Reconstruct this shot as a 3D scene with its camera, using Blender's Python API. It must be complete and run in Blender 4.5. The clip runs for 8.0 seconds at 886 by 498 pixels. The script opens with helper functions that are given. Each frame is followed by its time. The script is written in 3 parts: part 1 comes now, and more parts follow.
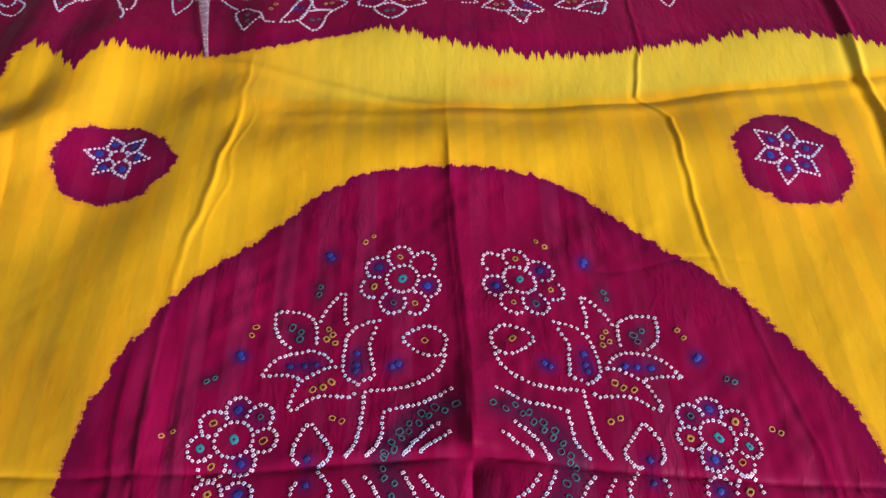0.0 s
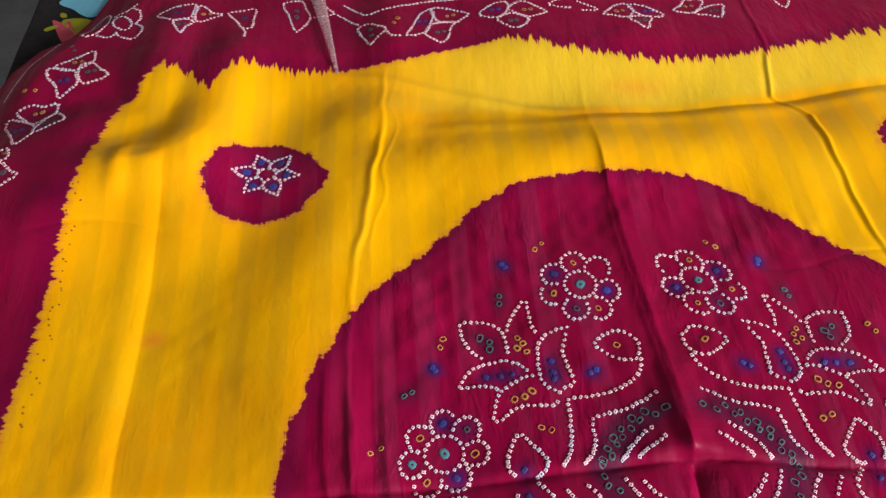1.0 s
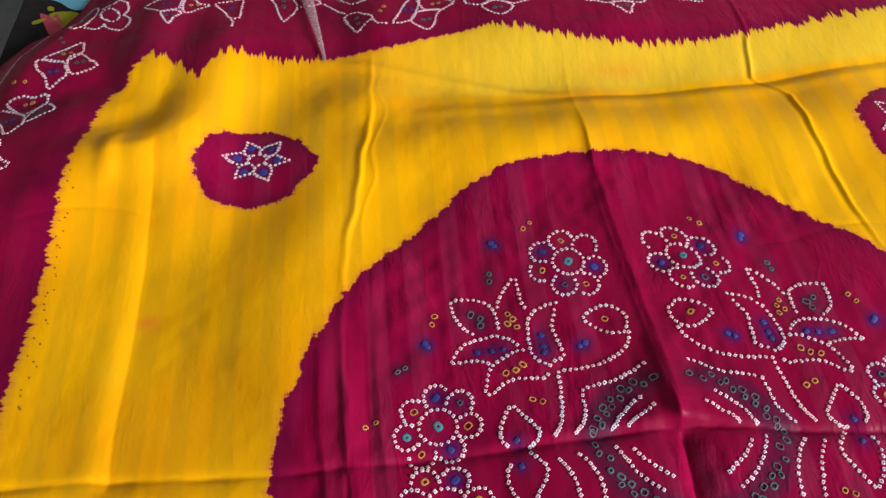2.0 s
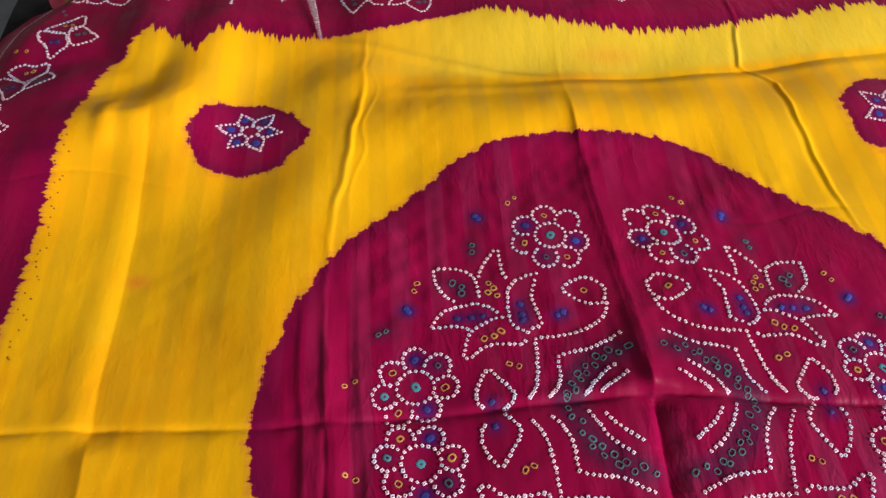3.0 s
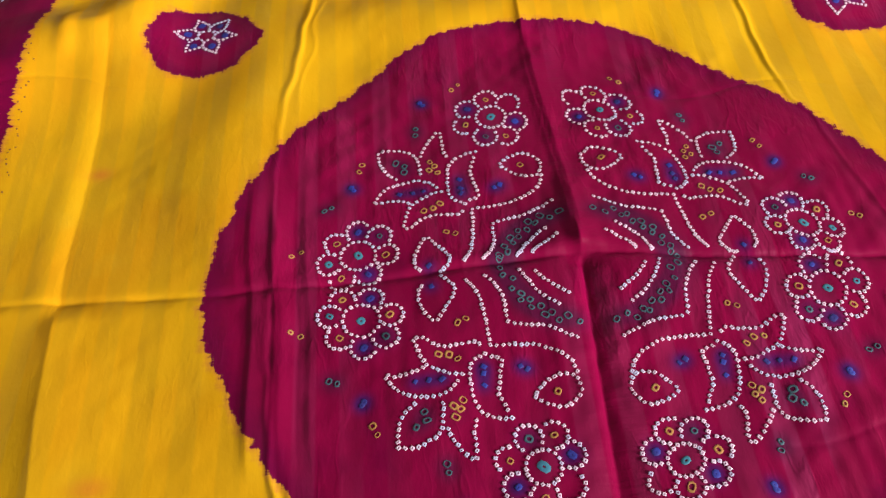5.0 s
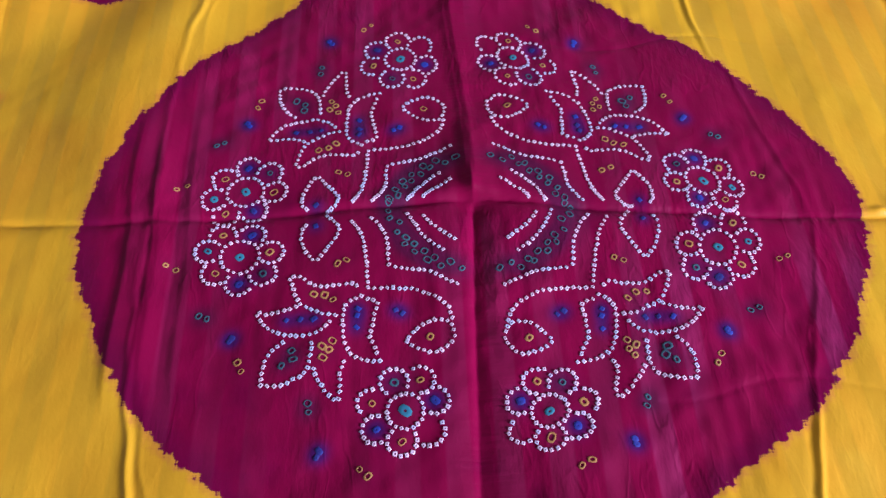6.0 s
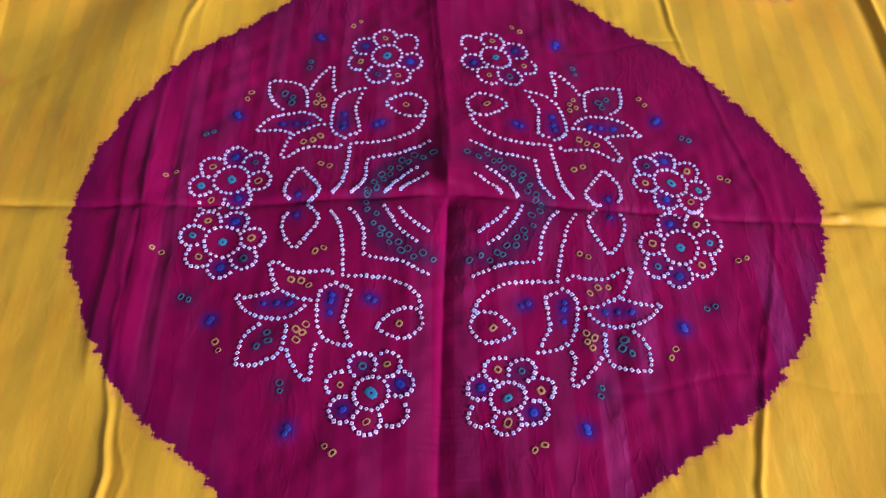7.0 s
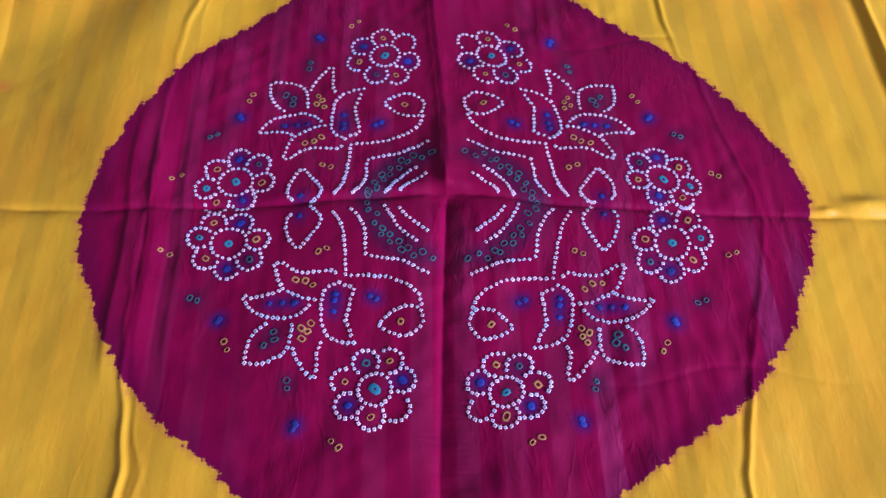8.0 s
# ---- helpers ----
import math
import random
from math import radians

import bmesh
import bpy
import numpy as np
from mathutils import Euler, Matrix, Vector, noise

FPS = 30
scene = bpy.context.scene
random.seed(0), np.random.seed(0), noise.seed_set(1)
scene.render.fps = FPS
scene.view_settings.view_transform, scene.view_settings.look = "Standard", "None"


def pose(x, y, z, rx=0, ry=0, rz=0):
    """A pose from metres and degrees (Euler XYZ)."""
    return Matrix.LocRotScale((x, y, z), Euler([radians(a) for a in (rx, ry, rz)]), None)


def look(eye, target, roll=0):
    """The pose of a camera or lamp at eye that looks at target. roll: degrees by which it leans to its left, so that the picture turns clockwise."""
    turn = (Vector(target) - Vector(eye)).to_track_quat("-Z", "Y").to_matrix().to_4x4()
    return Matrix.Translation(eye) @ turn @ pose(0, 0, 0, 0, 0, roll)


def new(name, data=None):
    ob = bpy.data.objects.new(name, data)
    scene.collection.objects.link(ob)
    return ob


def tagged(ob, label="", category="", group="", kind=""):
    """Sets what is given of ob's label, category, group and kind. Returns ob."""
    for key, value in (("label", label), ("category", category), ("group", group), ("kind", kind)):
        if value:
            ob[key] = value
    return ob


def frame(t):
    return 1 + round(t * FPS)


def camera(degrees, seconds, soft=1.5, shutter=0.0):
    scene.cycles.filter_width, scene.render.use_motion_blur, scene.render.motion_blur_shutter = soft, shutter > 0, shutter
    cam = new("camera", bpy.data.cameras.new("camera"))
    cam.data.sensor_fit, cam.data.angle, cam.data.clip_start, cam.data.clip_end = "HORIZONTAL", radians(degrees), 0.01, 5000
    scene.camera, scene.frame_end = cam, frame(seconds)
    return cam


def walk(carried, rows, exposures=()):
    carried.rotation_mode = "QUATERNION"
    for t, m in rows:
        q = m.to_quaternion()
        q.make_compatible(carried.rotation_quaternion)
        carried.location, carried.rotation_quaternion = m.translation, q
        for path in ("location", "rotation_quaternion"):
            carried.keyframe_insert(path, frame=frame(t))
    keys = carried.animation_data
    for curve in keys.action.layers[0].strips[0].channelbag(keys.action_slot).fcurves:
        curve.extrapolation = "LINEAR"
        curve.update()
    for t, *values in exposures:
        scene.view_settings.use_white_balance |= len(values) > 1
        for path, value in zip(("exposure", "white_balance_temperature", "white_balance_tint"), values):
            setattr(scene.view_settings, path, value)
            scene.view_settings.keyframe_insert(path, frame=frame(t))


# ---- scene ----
cam = camera(57.7, 8.0, soft=1.4)
PATH = [
    (0, (-0.038, -0.283, 0.709), (-0.007, 0.915, -0.893), 0.8),
    (0.5, (-0.182, -0.288, 0.699), (-0.141, 0.944, -0.876), -0.1),
    (1, (-0.245, -0.282, 0.685), (-0.164, 0.964, -0.878), 0.2),
    (1.5, (-0.261, -0.29, 0.678), (-0.15, 0.96, -0.879), 0.3),
    (1.7, (-0.254, -0.299, 0.683), (-0.145, 0.945, -0.879), 0.0),
    (2.8, (-0.244, -0.335, 0.676), (-0.125, 0.911, -0.884), 1.9),
    (3, (-0.231, -0.353, 0.671), (-0.129, 0.909, -0.877), 1.4),
    (3.5, (-0.204, -0.411, 0.667), (-0.142, 0.838, -0.893), 1.1),
    (4, (-0.135, -0.439, 0.667), (-0.091, 0.793, -0.908), 0.6),
    (4.2, (-0.137, -0.447, 0.663), (-0.098, 0.783, -0.913), 0.5),
    (5.3, (-0.157, -0.453, 0.653), (-0.113, 0.706, -0.977), -3.6),
    (5.5, (-0.124, -0.454, 0.64), (-0.071, 0.695, -0.996), -2.5),
    (6, (-0.054, -0.468, 0.628), (0.005, 0.643, -1.034), 0.7),
    (6.5, (-0.019, -0.475, 0.63), (0.036, 0.643, -1.027), 1.8),
    (7, (-0.019, -0.485, 0.66), (0.015, 0.601, -1.019), 1.6),
    (7.5, (-0.014, -0.48, 0.678), (0.012, 0.542, -1.041), 0.6),
    (8, (-0.017, -0.48, 0.693), (0.013, 0.557, -1.017), 0.7),
]
# the clip's camera drifts from warm to cool white balance
TONES = [(0.0, 0.05, 6100, 23), (0.5, 0.1, 7000, 22), (1.0, 0.15, 7600, 23), (4.2, 0.12, 6900, 22), (5.5, 0.10, 6400, 23), (6.1, -0.05, 5150, 36), (8.0, -0.06, 4850, 38)]
walk(cam, [(t, look(eye, target, roll)) for t, eye, target, roll in PATH], TONES)

# ---- world and light ----
world = bpy.data.worlds.new("world")
scene.world = world
world.use_nodes = True
wn = world.node_tree
sky = wn.nodes.new("ShaderNodeTexSky")
sky.sky_type, sky.sun_disc = "NISHITA", False
sky.sun_elevation, sky.sun_rotation = radians(48), radians(200)
wn.links.new(sky.outputs[0], wn.nodes["Background"].inputs[0])
wn.nodes["Background"].inputs[1].default_value = 0.12

# daylight entering by the window opening in the east wall
day = bpy.data.lights.new("window_daylight", "AREA")
day.shape, day.size, day.size_y, day.energy, day.color = "RECTANGLE", 2.0, 1.4, 565, (0.93, 0.97, 1.0)
lamp = new("window_daylight", day)
lamp.matrix_world = look((4.13, -2.30, 1.60), (0.3, 0.0, 0.10))


# ---- materials ----
class Nodes:
    """A material's node tree with short ways to add and join nodes."""

    def __init__(self, name):
        self.mat = bpy.data.materials.new(name)
        self.mat.use_nodes = True
        self.tree = self.mat.node_tree
        self.bsdf = self.tree.nodes["Principled BSDF"]

    def node(self, kind, **values):
        n = self.tree.nodes.new("ShaderNode" + kind)
        for key, value in values.items():
            if key in n.inputs:
                self.put(n.inputs[key], value)
        return n

    def put(self, socket, value):
        if isinstance(value, bpy.types.NodeSocket):
            self.tree.links.new(value, socket)
        else:
            socket.default_value = value

    def math(self, op, a, b=0.0, clamp=False):
        n = self.tree.nodes.new("ShaderNodeMath")
        n.operation, n.use_clamp = op, clamp
        self.put(n.inputs[0], a)
        self.put(n.inputs[1], b)
        return n.outputs[0]

    def mix(self, fac, a, b):
        n = self.tree.nodes.new("ShaderNodeMix")
        n.data_type = "RGBA"
        for socket, value in ((n.inputs[0], fac), (n.inputs[6], a), (n.inputs[7], b)):
            self.put(socket, value if isinstance(value, (bpy.types.NodeSocket, float, int)) else (*value, 1)[:4])
        return n.outputs[2]

    def step(self, value, low, high, a=0.0, b=1.0):
        n = self.tree.nodes.new("ShaderNodeMapRange")
        n.interpolation_type = "SMOOTHSTEP"
        for i, v in enumerate((value, low, high, a, b)):
            self.put(n.inputs[i], v)
        return n.outputs[0]

    def attribute(self, name):
        n = self.tree.nodes.new("ShaderNodeAttribute")
        n.attribute_name = name
        return n.outputs["Fac"]

    def coords(self, sx=1.0, sy=1.0, sz=1.0):
        c = self.tree.nodes.new("ShaderNodeTexCoord")
        m = self.tree.nodes.new("ShaderNodeMapping")
        m.inputs["Scale"].default_value = (sx, sy, sz)
        self.tree.links.new(c.outputs["Object"], m.inputs[0])
        return m.outputs[0]

    def noise(self, vector, scale=1.0, detail=3.0, rough=0.55):
        n = self.node("TexNoise", Vector=vector, Scale=scale, Detail=detail, Roughness=rough)
        return n.outputs["Fac"]

    def bump(self, height, strength, distance, before=None):
        n = self.node("Bump", Height=height, Strength=strength, Distance=distance)
        if before:
            self.put(n.inputs["Normal"], before)
        return n.outputs[0]

    def set(self, **values):
        for key, value in values.items():
            key = key.replace("_", " ")
            if isinstance(value, tuple):
                value = (*value, 1)[:4]
            self.put(self.bsdf.inputs[key], value)
        return self.mat


def cloth_material():
    n = Nodes("tie_dyed_satin")
    flat = n.coords(1, 1, 0)
    # dye edges: ragged teeth where the dye crept along the threads
    teeth_y = n.noise(n.coords(105, 9, 0), 1, 3, 0.7)
    teeth_x = n.noise(n.coords(16, 95, 0), 1, 3, 0.7)
    round_teeth = n.noise(flat, 120, 3, 0.7)
    slow = n.noise(flat, 30, 2)
    shag = n.attribute("shag")
    top = n.math("ADD", n.attribute("border_top"), n.math("MULTIPLY", n.math("SUBTRACT", teeth_y, 0.5), n.math("MULTIPLY", shag, 0.072)))
    side = n.math("ADD", n.attribute("border_side"), n.math("MULTIPLY", n.math("SUBTRACT", teeth_x, 0.5), 0.030))
    disc = n.math("ADD", n.attribute("medallion"), n.math("ADD", n.math("MULTIPLY", n.math("SUBTRACT", n.math("ADD", teeth_x, teeth_y), 1.0), 0.016), n.math("ADD", n.math("MULTIPLY", n.math("SUBTRACT", round_teeth, 0.5), 0.009), n.math("MULTIPLY", n.math("SUBTRACT", slow, 0.5), 0.010))))
    dye = n.math("MAXIMUM", n.math("MAXIMUM", top, side), disc)
    mask = n.step(dye, -0.0009, 0.0012)
    fringe = n.step(dye, -0.008, 0.0004, 0.0, 0.35)
    # woven satin stripes along the length, each a little lighter or duller
    split = n.node("SeparateXYZ", Vector=flat).outputs
    drift = n.math("MULTIPLY", n.noise(n.coords(3, 1.2, 0), 1, 1), 1.6)
    wave = n.math("SINE", n.math("ADD", n.math("MULTIPLY", split[0], 151.4), n.math("ADD", drift, 1.53)))
    band = n.step(wave, -0.30, 0.30)
    stripe_gain = n.step(n.noise(n.coords(11, 2.2, 0), 1, 2), 0.25, 0.60, 0.60, 1.0)
    stripe = n.math("MULTIPLY", band, stripe_gain)
    broad = n.math("MULTIPLY", n.step(wave, 0.22, -0.22), n.step(n.noise(n.coords(9, 2.5, 0), 1, 2), 0.44, 0.62, 0.0, 1.0))
    broad = n.math("MULTIPLY", broad, n.step(n.attribute("medallion"), -0.01, 0.02, 0.35, 1.0))
    thread = n.noise(n.coords(900, 60, 0), 1, 2, 0.6)
    cloud = n.noise(flat, 5, 3)
    patch = n.noise(flat, 13, 3)
    # yellow field
    yellow = n.mix(n.step(cloud, 0.35, 0.7), (0.78, 0.409, 0.005), (0.80, 0.356, 0.005))
    yellow = n.mix(n.step(patch, 0.55, 0.80, 0, 0.40), yellow, (0.80, 0.477, 0.020))
    blotch = n.noise(n.coords(7, 2.6, 0), 1, 3)
    yellow = n.mix(n.step(blotch, 0.46, 0.66, 0, 0.35), yellow, (0.77, 0.326, 0.004))
    yellow = n.mix(n.step(blotch, 0.44, 0.26, 0, 0.25), yellow, (0.76, 0.448, 0.010))
    yellow = n.mix(n.math("MULTIPLY", stripe, 0.42), yellow, (0.57, 0.307, 0.004))
    # cool light on the slope beyond the cross crease, put into the yellow
    yellow = n.mix(n.math("MULTIPLY", n.attribute("pale"), 0.75), yellow, (0.66, 0.487, 0.035))
    yellow = n.mix(n.attribute("stain"), yellow, (0.72, 0.170, 0.02))
    yellow = n.mix(n.math("MULTIPLY", thread, 0.04), yellow, (0.45, 0.253, 0.01))
    yellow = n.mix(fringe, yellow, (0.52, 0.080, 0.05))
    # maroon dye
    maroon = n.mix(n.step(cloud, 0.3, 0.72), (0.216, 0.0022, 0.034), (0.262, 0.0026, 0.042))
    # south-east part where the satin stripes' sheen is painted as lighter maroon
    sheen_area = n.math("MULTIPLY", n.step(split[0], 0.06, 0.22), n.step(split[1], -0.02, -0.12))
    maroon = n.mix(n.math("MULTIPLY", broad, 0.15), maroon, (0.26, 0.012, 0.090))
    maroon = n.mix(n.math("MULTIPLY", n.math("MULTIPLY", broad, sheen_area), 0.70), maroon, (0.30, 0.012, 0.080))
    maroon = n.mix(n.step(patch, 0.5, 0.85, 0, 0.6), maroon, (0.090, 0.001, 0.028))
    maroon = n.mix(n.math("MULTIPLY", thread, 0.05), maroon, (0.08, 0.001, 0.016))
    maroon = n.mix(n.step(dye, 0.0, 0.030, 0.42, 0.0), maroon, (0.070, 0.002, 0.034))
    maroon = n.mix(n.math("MULTIPLY", n.attribute("blue_bleed"), 0.78, True), maroon, (0.024, 0.010, 0.10))
    # dark dye halo of the rings, deepened to paint in the crumples' shade
    maroon = n.mix(n.math("MULTIPLY", n.attribute("bleed_shade"), 0.62, True), maroon, (0.030, 0.009, 0.038))
    colour = n.mix(mask, yellow, maroon)
    # relief: weave, fine puckers across the tied areas, soft crumple
    pucker = n.noise(n.coords(150, 60, 0), 1, 3, 0.6)
    fold = n.math("ABSOLUTE", n.math("SUBTRACT", n.noise(n.coords(42, 13, 0), 1, 2, 0.5), 0.5))
    fold = n.math("MULTIPLY", n.step(fold, 0.0, 0.05, 1.0, 0.0), n.step(n.noise(flat, 9, 2), 0.45, 0.62))
    crumple = n.noise(n.coords(34, 20, 0), 1, 4, 0.6)
    crinkle = n.noise(n.coords(80, 24, 0), 1, 3, 0.55)
    tied = n.step(n.noise(flat, 8, 2), 0.42, 0.64)
    normal = n.bump(pucker, n.math("MULTIPLY", tied, n.step(dye, -0.002, 0.002, 0.10, 0.24)), 0.0016)
    normal = n.bump(crinkle, n.math("ADD", n.math("MULTIPLY", tied, n.step(dye, -0.002, 0.002, 0.05, 0.30)), n.math("MULTIPLY", n.attribute("pale"), 0.14)), 0.0045, normal)
    normal = n.bump(crumple, 0.22, 0.004, normal)
    # short cross ripples where the cloth is gathered along the packing fold
    gathered = n.math("MULTIPLY", n.step(n.math("ABSOLUTE", split[0]), 0.050, 0.006), n.step(n.attribute("medallion"), 0.0, 0.03))
    normal = n.bump(n.noise(n.coords(16, 150, 0), 1, 2, 0.5), n.math("MULTIPLY", gathered, 0.32), 0.0022, normal)
    normal = n.bump(fold, n.step(dye, -0.002, 0.002, 0.04, 0.14), 0.0022, normal)
    normal = n.bump(thread, 0.06, 0.0006, normal)
    rough = n.math("ADD", n.math("MULTIPLY", stripe, -0.16), n.math("ADD", n.math("MULTIPLY", patch, 0.12), 0.46))
    gloss = n.math("ADD", n.math("MULTIPLY", n.mix(mask, (0.15, 0.15, 0.15), (0.0, 0.0, 0.0)), stripe), n.math("ADD", n.math("MULTIPLY", broad, 0.12), 0.08))
    n.set(Base_Color=colour, Roughness=rough, Normal=normal, Specular_IOR_Level=gloss)
    return n.mat


def spot_material(name, pale, tinted, amount, piece=False):
    """Undyed or lightly dyed spots; the tint comes and goes over the cloth."""
    n = Nodes(name)
    flat = n.coords(1, 1, 0)
    tint = n.math("MULTIPLY", n.step(n.noise(flat, 17, 2), 0.46, 0.62), amount)
    grain = n.noise(flat, 700, 2)
    colour = n.mix(tint, pale, tinted)
    colour = n.mix(n.step(grain, 0.35, 0.75, 0.0, 0.22), colour, tuple(0.55 * c for c in pale))
    info = n.tree.nodes.new("ShaderNodeObjectInfo" if piece else "ShaderNodeNewGeometry")
    island = info.outputs["Random" if piece else "Random Per Island"]
    if piece:
        colour = n.mix(n.step(island, 0.62, 0.9, 0, 0.8), pale, tinted)
    colour = n.mix(n.math("MULTIPLY", island, 0.30), colour, (0.78 * pale[0], 0.42 * pale[1], 0.50 * pale[2]))
    n.set(Base_Color=colour, Roughness=0.62, Normal=n.bump(grain, 0.2, 0.0004))
    return n.mat


def plain_material(name, colour, other, scale, rough=0.6, bump=0.2, metres=0.002):
    n = Nodes(name)
    v = n.coords()
    a, b = n.noise(v, scale, 4), n.noise(v, scale * 9, 3)
    c = n.mix(n.step(a, 0.3, 0.7), colour, other)
    c = n.mix(n.step(b, 0.45, 0.75, 0, 0.4), c, tuple(0.7 * k for k in colour))
    n.set(Base_Color=c, Roughness=rough, Normal=n.bump(b, bump, metres), Specular_IOR_Level=0.15 if rough > 0.7 else 0.5)
    return n.mat


CLOTH = cloth_material()
WHITE = spot_material("undyed_spot", (0.88, 0.66, 0.76), (0.52, 0.64, 0.86), 0.8)
WHITE_PIECE = spot_material("undyed_single_spot", (0.88, 0.66, 0.76), (0.52, 0.64, 0.86), 0.8, True)
OCHRE = spot_material("ochre_spot", (0.52, 0.25, 0.055), (0.44, 0.27, 0.07), 0.6)
TEAL = spot_material("teal_spot", (0.045, 0.125, 0.145), (0.03, 0.075, 0.095), 0.8)
CYAN = spot_material("turquoise_spot", (0.04, 0.26, 0.32), (0.03, 0.17, 0.26), 0.7)
BLUE = spot_material("ultramarine_spot", (0.025, 0.040, 0.31), (0.022, 0.018, 0.13), 0.9)
FLECK = plain_material("purple_fleck", (0.20, 0.05, 0.03), (0.26, 0.09, 0.02), 300)
SHEET = plain_material("black_cotton", (0.010, 0.011, 0.012), (0.018, 0.018, 0.020), 60, 0.85, 0.3)
PINK = plain_material("pink_print", (0.50, 0.06, 0.11), (0.55, 0.09, 0.13), 50, 0.8)
GREEN = plain_material("green_print", (0.26, 0.30, 0.02), (0.33, 0.34, 0.03), 50, 0.8)
SKYBLUE = plain_material("light_blue_print", (0.10, 0.42, 0.60), (0.12, 0.46, 0.62), 50, 0.8)
FLOOR = plain_material("grey_stone_floor", (0.085, 0.11, 0.125), (0.14, 0.17, 0.19), 7, 0.45, 0.15)
# for the unseen walls and ceiling; dark enough to hold down bounced light
WALL = plain_material("unseen_grey_wall", (0.24, 0.24, 0.235), (0.20, 0.20, 0.195), 3, 0.9, 0.2)
TICKING = plain_material("mattress_ticking", (0.30, 0.27, 0.24), (0.26, 0.23, 0.21), 30, 0.9)
WOOD = plain_material("bed_wood", (0.14, 0.07, 0.035), (0.10, 0.05, 0.025), 12, 0.5)


def clear_plastic():
    n = Nodes("clear_plastic_film")
    v = n.noise(n.coords(60, 300, 60), 1, 3)
    n.set(Base_Color=(0.90, 0.84, 0.88), Roughness=n.step(v, 0.3, 0.7, 0.10, 0.32), Transmission_Weight=0.82, IOR=1.14, Normal=n.bump(v, 0.3, 0.001))
    return n.mat


PLASTIC = clear_plastic()


# ---- mesh helpers ----
def part(name, bm, material, parent=None, label=""):
    """Links a bmesh as one mesh object, under a thing or a part."""
    mesh = bpy.data.meshes.new(name)
    bm.to_mesh(mesh)
    bm.free()
    mesh.materials.append(material)
    ob = new(name, mesh)
    ob.parent = parent
    return tagged(ob, label)


def box(bm, x0, y0, z0, x1, y1, z1):
    c = bmesh.ops.create_cube(bm, size=1)
    bmesh.ops.transform(bm, matrix=Matrix.Translation(((x0 + x1) / 2, (y0 + y1) / 2, (z0 + z1) / 2)) @ Matrix.Diagonal((x1 - x0, y1 - y0, z1 - z0, 1)), verts=c["verts"])


def smooth(a, b, x):
    t = np.clip((x - a) / (b - a), 0, 1)
    return t * t * (3 - 2 * t)


def swell(x, y, cx, cy, sx, sy):
    return np.exp(-(((x - cx) / sx) ** 2) - ((y - cy) / sy) ** 2)


# ---- the lie of the cloth ----
WEST, EAST, SOUTH, NORTH = -0.785, 0.775, -0.74, 0.79


def west_edge(y):
    """The cloth's west edge, which swings inwards at the far corner."""
    return np.interp(y, (0.50, 0.559, 0.603, 0.648, 0.676, 0.720, 0.790), (-0.785, -0.774, -0.764, -0.738, -0.702, -0.680, -0.662))


WAVES = random.Random(31)
RIPPLES = [(WAVES.uniform(0, 3.14), WAVES.uniform(0.013, 0.055), WAVES.uniform(0, 6.28)) for _ in range(26)]


def crumple(x, y):
    """Soft handling creases, stronger where the cloth was tied and in patches."""
    total = 0.0
    for turn, length, phase in RIPPLES:
        k = 2 * np.pi / length
        total = total + 0.024 / k * np.sin(k * (x * np.cos(turn) + 0.75 * y * np.sin(turn)) + phase + 1.2 * np.sin(9 * x + 7 * y + phase))
    patch = 0.55 + 0.45 * np.sin(x * 13 + 1.7 * np.sin(y * 11)) * np.sin(y * 15 - 2 * np.sin(x * 8))
    return total * patch * (0.38 + 1.05 * smooth(0.37, 0.33, np.hypot(x, y)))


